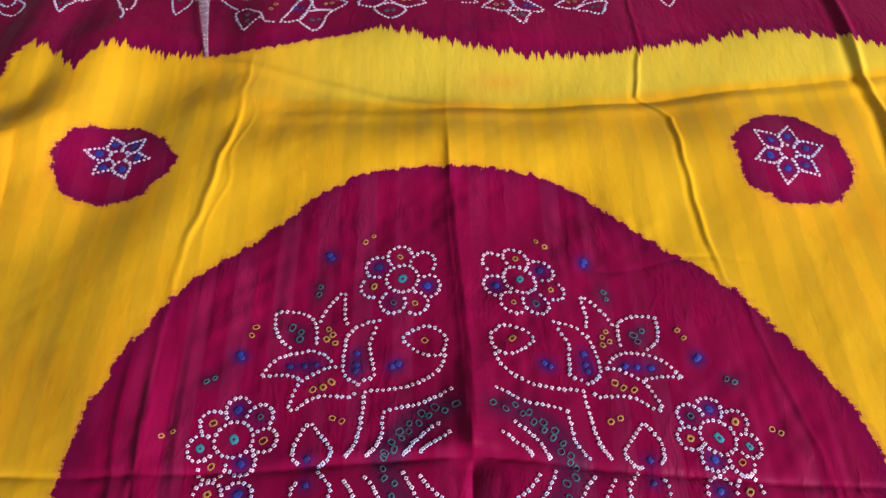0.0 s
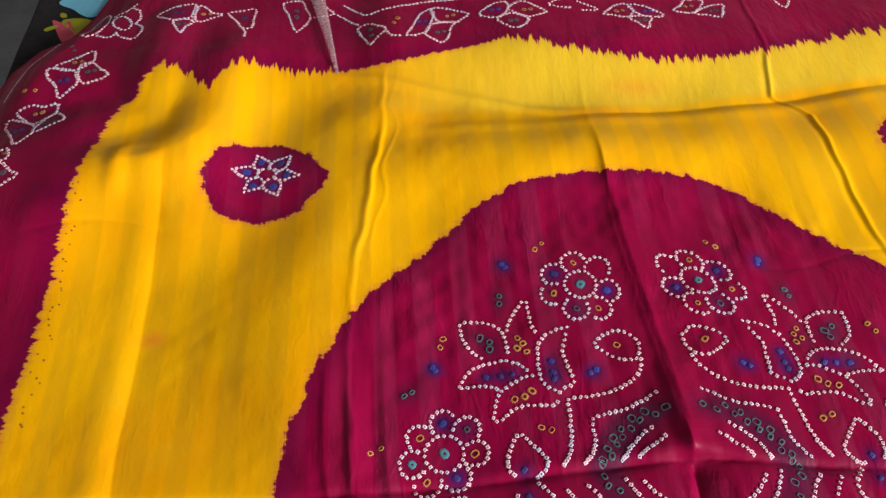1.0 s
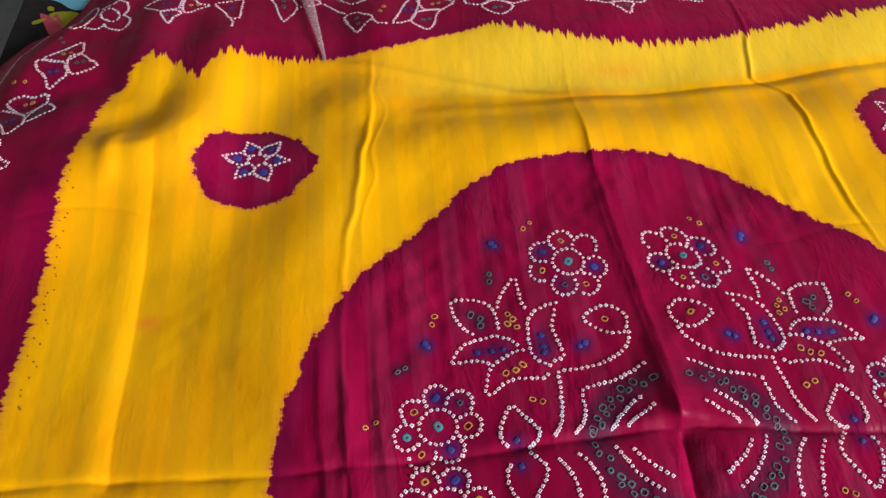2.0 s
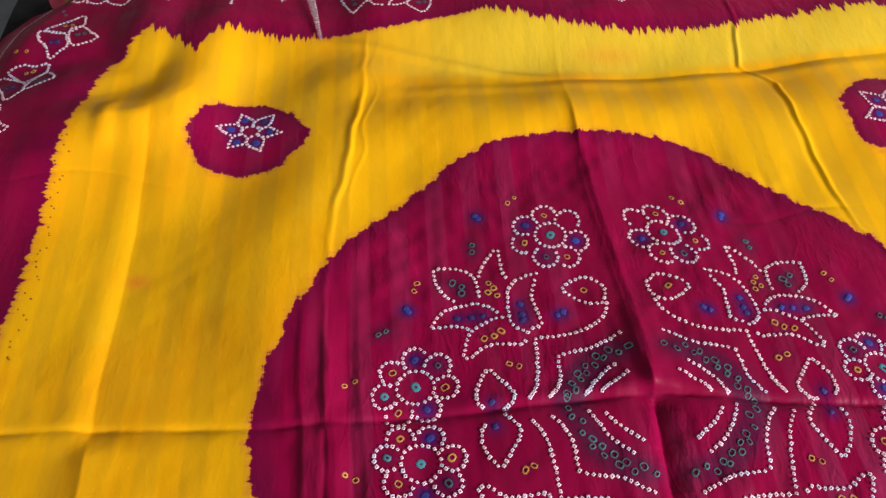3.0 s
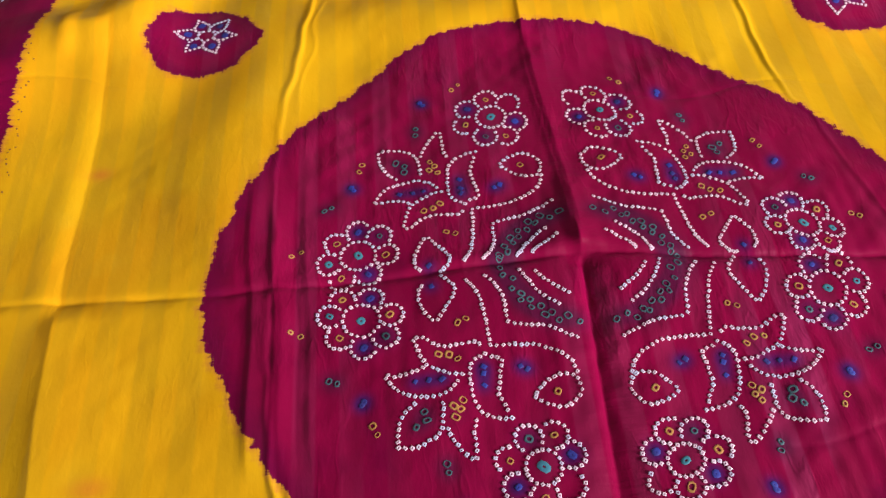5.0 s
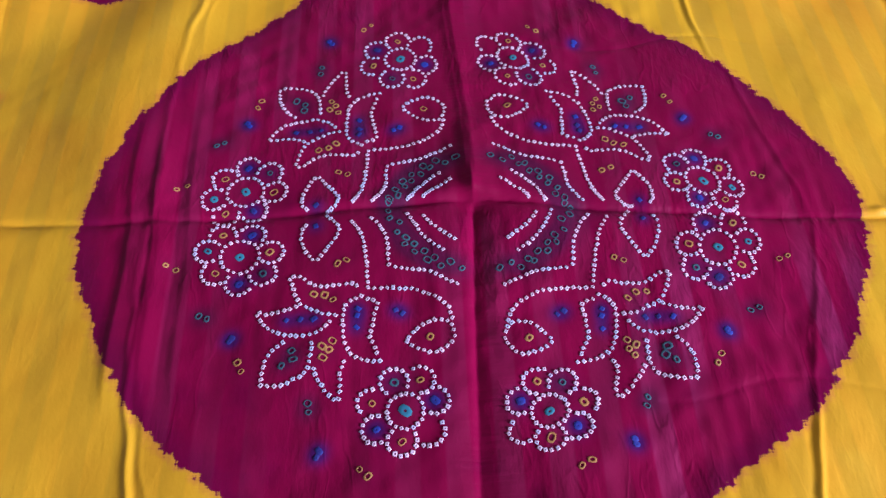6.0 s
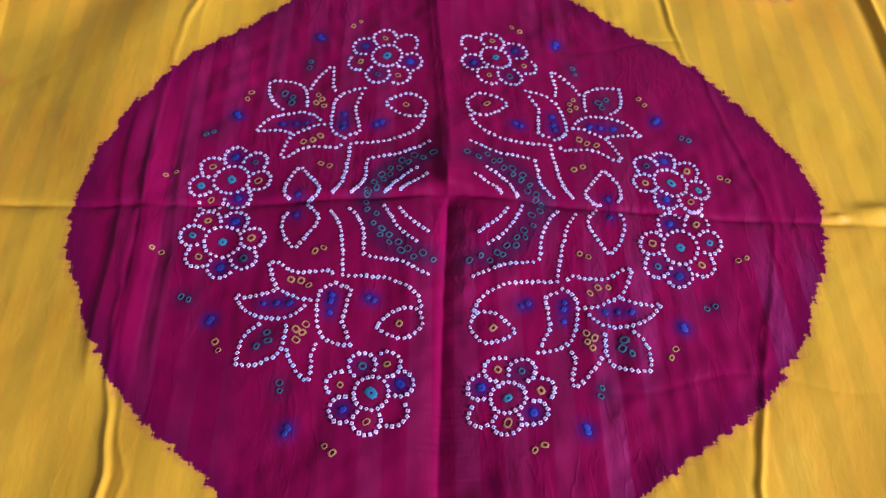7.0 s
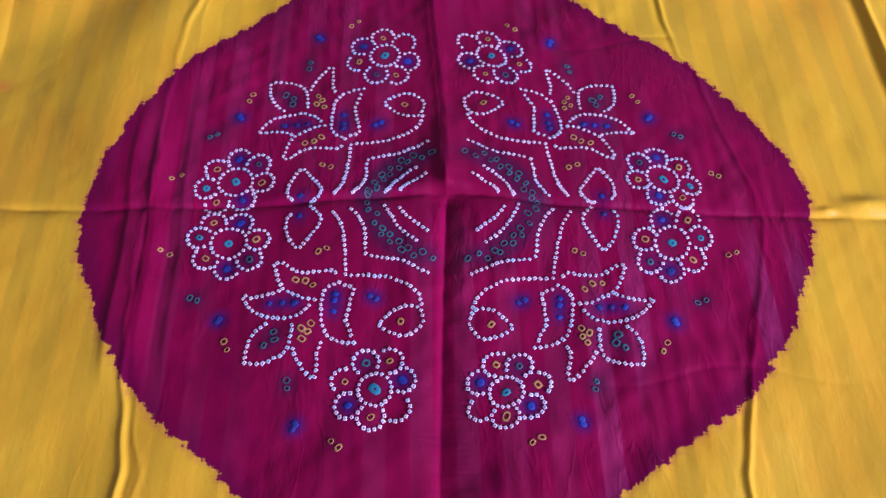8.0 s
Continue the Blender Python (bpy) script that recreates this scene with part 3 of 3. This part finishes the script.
# ---- the tie-dyed cloth ----
def build_cloth():
    nx, ny = round((EAST - WEST) / 0.0016) + 1, round((NORTH - SOUTH) / 0.0022) + 1
    gx, gy = np.meshgrid(np.linspace(WEST, EAST, nx), np.linspace(SOUTH, NORTH, ny))
    gx = gx + (west_edge(gy) - WEST) * smooth(-0.52, WEST, gx)
    x, y = gx.ravel(), gy.ravel()
    z = height(x, y)
    mesh = bpy.data.meshes.new("tie_dyed_cloth")
    mesh.vertices.add(nx * ny)
    mesh.vertices.foreach_set("co", np.stack([x, y, z], 1).ravel().astype(np.float32))
    i = np.arange(nx * ny).reshape(ny, nx)
    quads = np.stack([i[:-1, :-1], i[:-1, 1:], i[1:, 1:], i[1:, :-1]], -1).reshape(-1, 4)
    mesh.loops.add(quads.size)
    mesh.loops.foreach_set("vertex_index", quads.ravel().astype(np.int32))
    mesh.polygons.add(len(quads))
    mesh.polygons.foreach_set("loop_start", (np.arange(len(quads)) * 4).astype(np.int32))
    mesh.update(calc_edges=True)
    mesh.shade_smooth()
    mesh.materials.append(CLOTH)

    def attribute(name, values):
        mesh.attributes.new(name, "FLOAT", "POINT").data.foreach_set("value", np.asarray(values, np.float32))
    attribute("medallion", medallion(x, y))
    attribute("border_top", border_top(x, y))
    attribute("border_side", border_side(x, y))
    attribute("shag", 0.25 + 0.75 * (1 - smooth(-0.34, -0.30, x) * smooth(-0.10, -0.14, x)))
    # band behind the cross crease where slope lighting is painted in
    attribute("pale", smooth(0.468, 0.49, y - 0.10 * np.maximum(x - 0.1, 0) * 1.2) * smooth(-0.36, -0.05, x))
    stain = np.zeros_like(x)
    for cx, cy, sx, sy, k in ((0.055, 0.512, 0.040, 0.016, 0.32), (-0.452, -0.195, 0.017, 0.010, 0.5), (-0.506, 0.166, 0.012, 0.008, 0.6), (0.01, 0.46, 0.05, 0.02, 0.25)):
        stain += k * swell(x, y, cx, cy, sx, sy)
    attribute("stain", np.clip(stain, 0, 1))
    for name, places in (("blue_bleed", BLEED_BLUE), ("bleed_shade", BLEED_SHADE)):
        b = np.zeros_like(x)
        for px, py, r, k in places:
            near = np.nonzero((np.abs(x - px) < 3 * r) & (np.abs(y - py) < 3 * r))[0]
            b[near] += k * np.exp(-((x[near] - px) ** 2 + (y[near] - py) ** 2) / (r * r))
        attribute(name, np.clip(b, 0, 1))
    return mesh


cloth = tagged(new("tie_dyed_cloth", bpy.data.meshes.new("blank")), "maroon and yellow tie-dyed satin cloth spread creased over the bed", "cloth")


def colour_spot(place, u, v, kind, parent, size=0.0040):
    x, y = place(u, v)
    mat = {"ochre": OCHRE, "teal": TEAL, "cyan": CYAN, "blue": BLUE}[kind]
    label = {"ochre": "ochre ring", "teal": "teal ring", "cyan": "turquoise ring", "blue": "blue blot"}[kind]
    if kind == "blue":
        BLEED_BLUE.append((x, y, 0.0080, 0.85))
        spots("dyed_spot", [(x, y)], mat, parent, size * 0.95, 0.10, 0.0004, label)
    else:
        BLEED_SHADE.append((x, y, 0.010, 0.6 if kind != "ochre" else 0.15))
        spots("dyed_spot", [(x, y)], mat, parent, size * (1.0 if kind == "cyan" else 0.95), 0.33 if kind == "cyan" else 0.55, 0.0005, label)


def flower(place, cu, cv, ring, petals, lobe, near):
    """A ring of spots with seven rounded petals, each holding a coloured spot."""
    centre = [place(cu + ring * math.cos(a), cv + ring * math.sin(a)) for a in (2 * math.pi * i / 19 for i in range(19))]
    x, y = place(cu, cv)
    BLEED_SHADE.append((x, y, 0.008, 0.4))
    f = spots("flower_motif", [(x, y)], CYAN, cloth, 0.0048, 0.30, 0.0005, "dotted flower round a turquoise ring")
    if near:
        single_spots(centre, f)
    else:
        spots("inner_ring", centre, WHITE, f)
    taken = [(cu + ring * math.cos(a), cv + ring * math.sin(a)) for a in (2 * math.pi * i / 19 for i in range(19))]
    for pu, pv, kind in petals:
        a = math.atan2(pv - cv, pu - cu)
        n = round(2 * math.pi * lobe / 5.4)
        line = []
        for i in range(n):
            b = a + 2 * math.pi * i / n
            u, v = pu + lobe * math.cos(b), pv + lobe * math.sin(b)
            if math.hypot(u - cu, v - cv) > ring + 4 and all(math.hypot(u - k, v - m) > 4.3 for k, m in taken):
                line.append((u, v))
        taken += line
        line = [place(u, v) for u, v in line]
        if near:
            single_spots(line, f)
        else:
            spots("petal", line, WHITE, f)
        if kind:
            colour_spot(place, pu, pv, kind, f)
        if kind in ("blue", "teal"):
            BLEED_BLUE.append((*place(pu, pv), 0.011, 0.45))


def dotted(name, place, points, parent, closed=False, label=""):
    return spots(name, [place(u, v) for u, v in curve(points, 5.6, closed)], WHITE, parent, label=label)


def quarter(q):
    p = quarter_map(q)
    near = q.startswith("south")
    flower(p, 222, 50, 18, ((252, 44, "cyan"), (240, 25, "ochre"), (213, 25, "blue"), (194, 46, "ochre"), (199, 70, "teal"), (220, 80, "blue"), (243, 68, "ochre")), 12.4, near)
    flower(p, 70, 209, 15.6, ((79, 182, "teal"), (57, 181, "ochre"), (45, 200, "blue"), (50, 227, None), (73, 235, "ochre"), (94, 224, "blue"), (98, 201, "ochre")), 12.2, near)
    body = dotted("paisley_motif", p, ((118, 14), (110, 28), (105, 49), (103, 73), (102, 88)), cloth, label="white dotted paisley figure with leaf sprays")
    dotted("outline", p, ((96, 89), (85, 89), (72, 90), (59, 92), (48, 97), (36, 105), (29, 114), (27, 123)), body)
    dotted("teardrop", p, ((26, 135), (27, 144), (34, 151), (40, 155), (48, 155), (56, 152), (65, 146), (68, 141), (63, 136), (53, 128), (44, 124), (35, 124), (29, 127)), body, True)
    dotted("inner_line", p, ((99, 11), (93, 19), (87, 30), (84, 42), (84, 55), (83, 65)), body)
    dotted("inner_line", p, ((77, 68), (62, 71), (49, 73), (37, 79), (21, 88)), body)
    dotted("rib", p, ((65, 6), (60, 16), (55, 26), (48, 36), (41, 44), (32, 51)), body)
    dotted("rib", p, ((49, 9), (44, 18), (36, 26), (21, 39)), body)
    dotted("leaf", p, ((163, 15), (166, 22), (166, 33), (162, 45), (156, 53), (151, 58), (142, 45), (135, 35), (131, 27), (131, 19), (137, 10), (143, 4)), body)
    dotted("leaf", p, ((112, 86), (117, 83), (131, 85), (142, 86), (152, 84), (159, 79), (166, 75), (173, 75), (172, 82), (169, 91), (165, 101), (158, 107), (149, 111), (142, 115), (131, 116)), body)
    dotted("leaf", p, ((166, 107), (177, 111), (192, 113), (201, 112), (196, 121), (188, 129), (177, 134), (165, 136), (152, 135), (143, 131), (135, 123)), body)
    dotted("leaf", p, ((176, 142), (183, 148), (188, 155), (191, 165), (192, 176), (191, 182), (176, 182), (167, 179), (158, 174), (153, 166), (151, 155), (150, 144)), body)
    dotted("leaf", p, ((148, 168), (145, 176), (139, 186), (133, 193), (127, 198), (125, 190), (125, 182), (125, 171), (122, 162)), body)
    dotted("leaf", p, ((108, 96), (115, 100), (122, 107), (124, 116), (124, 127), (123, 139), (121, 147), (115, 155), (108, 159), (101, 161), (91, 162)), body)
    dotted("leaf", p, ((94, 154), (97, 145), (100, 137), (98, 128), (96, 117), (93, 106), (98, 101), (103, 100)), body)
    for u, v in ((131, 62), (122, 58), (151, 94), (141, 95), (134, 100), (133, 142), (141, 147), (135, 151), (140, 158), (47, 140)):
        colour_spot(p, u, v, "ochre", body, 0.0038)
    for u, v in ((168, 150), (166, 158), (175, 164)):
        colour_spot(p, u, v, "teal", body, 0.0042)
    for u, v in ((153, 17), (174, 121), (161, 120), (149, 120), (111, 110), (111, 117), (112, 129), (77, 112), (71, 115)):
        colour_spot(p, u, v, "blue", body, 0.0030)
    chain = [p(u, v) for u, v in ((84, 1), (82, 11), (73, 17), (75, 29), (66, 35), (68, 43), (59, 43), (59, 52), (50, 52), (47, 62), (41, 60), (35, 69), (26, 65), (15, 71))]
    # dye halo along the chain, also standing in for shade near the centre
    for x, y in chain:
        BLEED_SHADE.append((x, y, 0.013, 0.55))
    spots("bead_chain", chain, TEAL, body, 0.0037, 0.58, 0.0005, "curved row of dark teal rings")
    for pair, kind in ((((214, 159), (210, 168)), "ochre"), (((107, 257), (100, 263)), "ochre"), (((289, 58), (280, 62)), "ochre"), (((253, 112), (245, 115)), "teal"), (((151, 199), (150, 207)), "teal"), (((223, 138), (221, 135)), "blue"), (((142, 245), (140, 240)), "blue")):
        for u, v in pair:
            colour_spot(p, u, v, kind, cloth, 0.0033)


def star(cx, cy, tips, turn, tall):
    """A small star flower of six pointed petals in a maroon round."""
    ring = [(cx + 0.011 * math.cos(a), cy + 0.0102 * tall * math.sin(a)) for a in (i * math.pi / 4.5 for i in range(9))]
    s = spots("star_motif", ring, WHITE, cloth, 0.0023, label="small white dotted star flower on maroon")
    for k in range(6):
        a = turn + k * math.pi / 3
        r = tips * (1.0 if k % 2 else 0.93)
        left, right = a - 0.42, a + 0.42
        pts = [(cx + d * math.cos(b), cy + tall * d * math.sin(b)) for d, b in ((0.014, a - 0.50), (r * 0.62, left), (r, a), (r * 0.62, right), (0.014, a + 0.50))]
        mm = [(px * 1000, py * 1000) for px, py in pts]
        line = [(u / 1000, v / 1000) for u, v in curve(mm[:3], 5.2)] + [(u / 1000, v / 1000) for u, v in curve(mm[2:], 5.2)][1:]
        spots("petal", line, WHITE, s, 0.0019)
        bx, by = cx + 0.024 * math.cos(a), cy + 0.0245 * tall * math.sin(a)
        BLEED_BLUE.append((bx, by, 0.0105, 0.9))
        spots("dyed_spot", [(bx, by)], BLUE, s, 0.0045, 0.12, 0.0005, "blue blot")


def border_motif(cells):
    """A trio of dotted leaves on the border; each leaf holds a pair of coloured spots."""
    body = None
    for cell, kind in cells:
        line = [(u / 1000, v / 1000) for u, v in curve(cell, 5.4, True)]
        if body is None:
            body = spots("border_motif", line, WHITE, cloth, 0.0020, label="white dotted leaf trio on the maroon border")
        else:
            spots("leaf", line, WHITE, body, 0.0020)
        mx, my = sum(c[0] for c in cell) / len(cell) / 1000, sum(c[1] for c in cell) / len(cell) / 1000
        mat = {"blue": BLUE, "ochre": OCHRE, "teal": TEAL}[kind]
        (BLEED_BLUE if kind == "blue" else BLEED_SHADE).append((mx, my, 0.011, 0.5))
        spots("dyed_spot", [(mx - 0.0045, my), (mx + 0.0045, my + 0.002)], mat, body, 0.0032, 0.1 if kind == "blue" else 0.5, 0.0005)


def build_border():
    border_motif((
        (((-686, 575), (-667, 592), (-649, 609), (-642, 588), (-644, 580), (-661, 564), (-683, 566)), "ochre"),
        (((-694, 568), (-691, 549), (-678, 532), (-671, 513), (-660, 526), (-652, 537), (-657, 553), (-664, 563)), "blue"),
        (((-657, 564), (-653, 577), (-643, 579), (-629, 564), (-617, 551), (-631, 540), (-648, 538)), "teal")))
    border_motif((
        (((-719, 495), (-703, 504), (-685, 501), (-671, 504), (-669, 489), (-679, 478), (-692, 469), (-707, 481)), "ochre"),
        (((-727, 485), (-728, 471), (-718, 457), (-709, 442), (-700, 427), (-687, 441), (-685, 450), (-690, 466), (-708, 478)), "blue"),
        (((-668, 486), (-652, 470), (-662, 461), (-683, 448), (-684, 464)), "teal")))
    border_motif((
        (((-724, 408), (-716, 414), (-707, 420), (-700, 409), (-702, 398), (-711, 400)), "ochre"),
        (((-722, 380), (-709, 390), (-702, 393), (-691, 381), (-681, 372), (-690, 365), (-699, 356), (-715, 362)), "teal")))
    border_motif((
        (((-577, 682), (-563, 698), (-544, 706), (-529, 708), (-528, 690), (-530, 674), (-539, 667), (-551, 663), (-565, 671)), "blue"),
        (((-551, 660), (-546, 646), (-538, 633), (-533, 649), (-525, 663), (-538, 668)), "teal"),
        (((-524, 670), (-516, 665), (-502, 675), (-489, 685), (-503, 688), (-512, 699), (-524, 703)), "ochre")))
    border_motif((
        (((-236, 608), (-228, 628), (-219, 653), (-212, 663), (-201, 669), (-199, 652), (-206, 627), (-213, 613)), "blue"),
        (((-201, 670), (-179, 669), (-164, 662), (-151, 653), (-162, 642), (-169, 637), (-185, 638), (-195, 643)), "ochre"),
        (((-200, 634), (-212, 613), (-203, 600), (-190, 592), (-181, 605), (-177, 623), (-173, 638)), "teal")))
    border_motif((
        (((-133, 658), (-123, 668), (-112, 678), (-96, 680), (-95, 664), (-101, 650), (-112, 642), (-133, 647)), "blue"),
        (((-95, 664), (-86, 653), (-69, 642), (-53, 648), (-43, 654), (-58, 670), (-76, 681)), "ochre"),
        (((-112, 640), (-104, 625), (-90, 615), (-77, 623), (-70, 637), (-92, 651)), "teal")))
    border_motif((
        (((36, 645), (49, 661), (62, 670), (74, 669), (79, 653), (69, 638), (60, 637), (47, 643)), "ochre"),
        (((74, 669), (94, 668), (108, 658), (119, 650), (116, 641), (100, 641), (85, 645)), "blue"),
        (((69, 635), (77, 625), (90, 612), (96, 626), (101, 638), (86, 641)), "teal")))
    border_motif((
        (((138, 659), (152, 672), (160, 684), (184, 684), (180, 670), (168, 655), (155, 653)), "ochre"),
        (((167, 652), (185, 646), (201, 641), (208, 659), (212, 671), (192, 669)), "teal")))

    def run(name, points, label, closed=False):
        return spots(name, [(u / 1000, v / 1000) for u, v in curve(points, 5.6, closed)], WHITE, cloth, 0.0019, label=label)
    run("diamond_motif", ((-407, 709), (-398, 679), (-393, 658), (-386, 640), (-377, 652), (-368, 672), (-375, 694), (-382, 712)), "white dotted diamond on the maroon border", True)
    run("small_leaf_motif", ((-481, 687), (-465, 694), (-446, 698), (-445, 671), (-445, 648), (-457, 644), (-467, 663)), "white dotted leaf on the maroon border", True)
    run("sprig_line", ((-457, 644), (-453, 634), (-452, 622)), "white dotted sprig on the maroon border")
    run("small_leaf_motif", ((-302, 638), (-296, 618), (-285, 598), (-275, 610), (-264, 626), (-275, 636), (-288, 645)), "white dotted leaf on the maroon border", True)
    for u, v, mat in ((-388, 690, TEAL), (-387, 676, TEAL), (-285, 630, TEAL), (-284, 617, TEAL), (-458, 675, BLUE)):
        BLEED_SHADE.append((u / 1000, v / 1000, 0.010, 0.5))
        spots("dyed_spot", [(u / 1000, v / 1000)], mat, cloth, 0.0034, 0.5)
    run("sprig_line", ((-330, 676), (-315, 660), (-303, 648)), "white dotted sprig on the maroon border")
    run("sprig_line", ((-266, 628), (-258, 610), (-246, 607)), "white dotted sprig on the maroon border")
    run("sprig_line", ((-368, 672), (-355, 674), (-343, 676), (-336, 682), (-345, 694)), "white dotted sprig on the maroon border")
    run("sprig_line", ((-12, 688), (-37, 672), (-9, 661)), "white dotted sprig on the maroon border")
    run("sprig_line", ((4, 677), (29, 657), (8, 655)), "white dotted sprig on the maroon border")
    run("sprig_line", ((285, 690), (299, 662), (316, 690)), "white dotted sprig on the maroon border")
    run("scalloped_line", ((-321, 699), (-299, 674), (-287, 668), (-260, 675), (-212, 686), (-173, 690), (-120, 700)), "white dotted scalloped line on the border")
    run("edge_line", ((-748, 530), (-741, 565), (-734, 598), (-722, 625), (-708, 647)), "white dotted line along the cloth's edge")
    corner = run("corner_flower", ((-637, 683), (-629, 689), (-618, 682), (-610, 666), (-615, 654), (-629, 660), (-636, 670)), "white dotted flower at the cloth's corner", True)
    for line in (((-667, 644), (-676, 652), (-673, 672), (-666, 695), (-655, 713), (-645, 690), (-646, 668), (-655, 649), (-664, 645)), ((-652, 644), (-636, 638), (-627, 647)), ((-626, 644), (-613, 634), (-601, 631), (-594, 643), (-594, 658), (-604, 668)), ((-604, 671), (-601, 683), (-606, 701), (-614, 708)), ((-639, 694), (-625, 702), (-613, 719))):
        spots("petal", [(u / 1000, v / 1000) for u, v in curve(line, 5.4)], WHITE, corner, 0.0019)
    BLEED_BLUE.append((-0.664, 0.688, 0.013, 0.5))
    for pair, mat in ((((-717, 530), (-702, 527)), OCHRE), (((-680, 623), (-675, 613)), TEAL), (((-253, 638), (-248, 648)), OCHRE)):
        spots("dyed_spot", [(u / 1000, v / 1000) for u, v in pair], mat, cloth, 0.0032, 0.5)
    flecks = []
    for i in range(34):
        v = 0.075 + i * 0.0085 + rng.uniform(-0.006, 0.006)
        edge = float(np.interp(v, (0.09, 0.16, 0.23, 0.31, 0.39, 0.487), (-0.628, -0.620, -0.620, -0.623, -0.621, -0.601)))
        flecks.append((edge + rng.uniform(0.007, 0.022), v))
    spots("dye_fleck", flecks, FLECK, cloth, 0.0010, 0.05, 0.0001, "row of tiny purple flecks along the border")


for q in QUARTERS:
    quarter(q)
star(-0.408, 0.383, 0.0405, radians(110), 0.88)
star(0.391, 0.381, 0.046, radians(74), 1.08)
build_border()
cloth.data = build_cloth()
build_room()
build_bed()
build_sheet()


def build_tag():
    """Long tapered strip of clear plastic lying on the far border."""
    bm = bmesh.new()
    rows = []
    for i in range(13):
        t = i / 12
        cx, cy = -0.329 + (-0.361 + 0.329) * t, 0.553 + (0.725 - 0.553) * t
        half = 0.0022 + 0.0085 * t
        z = float(height(cx, cy)) + 0.0022 + 0.003 * math.sin(3 * t)
        rows.append([bm.verts.new((cx + dx * half, cy, z + dz)) for dx, dz in ((-1, 0), (-0.55, 0.0016), (0.5, 0.0020), (1, 0.0004), (0, -0.0008))])
    for a, b in zip(rows, rows[1:]):
        for i in range(5):
            bm.faces.new((a[i], a[(i + 1) % 5], b[(i + 1) % 5], b[i]))
    bm.faces.new(rows[0])
    bm.faces.new(rows[-1][::-1])
    bmesh.ops.recalc_face_normals(bm, faces=bm.faces[:])
    tagged(part("plastic_strip", bm, PLASTIC), "clear tapered plastic strip lying on the maroon border", "plastic strip")


build_tag()
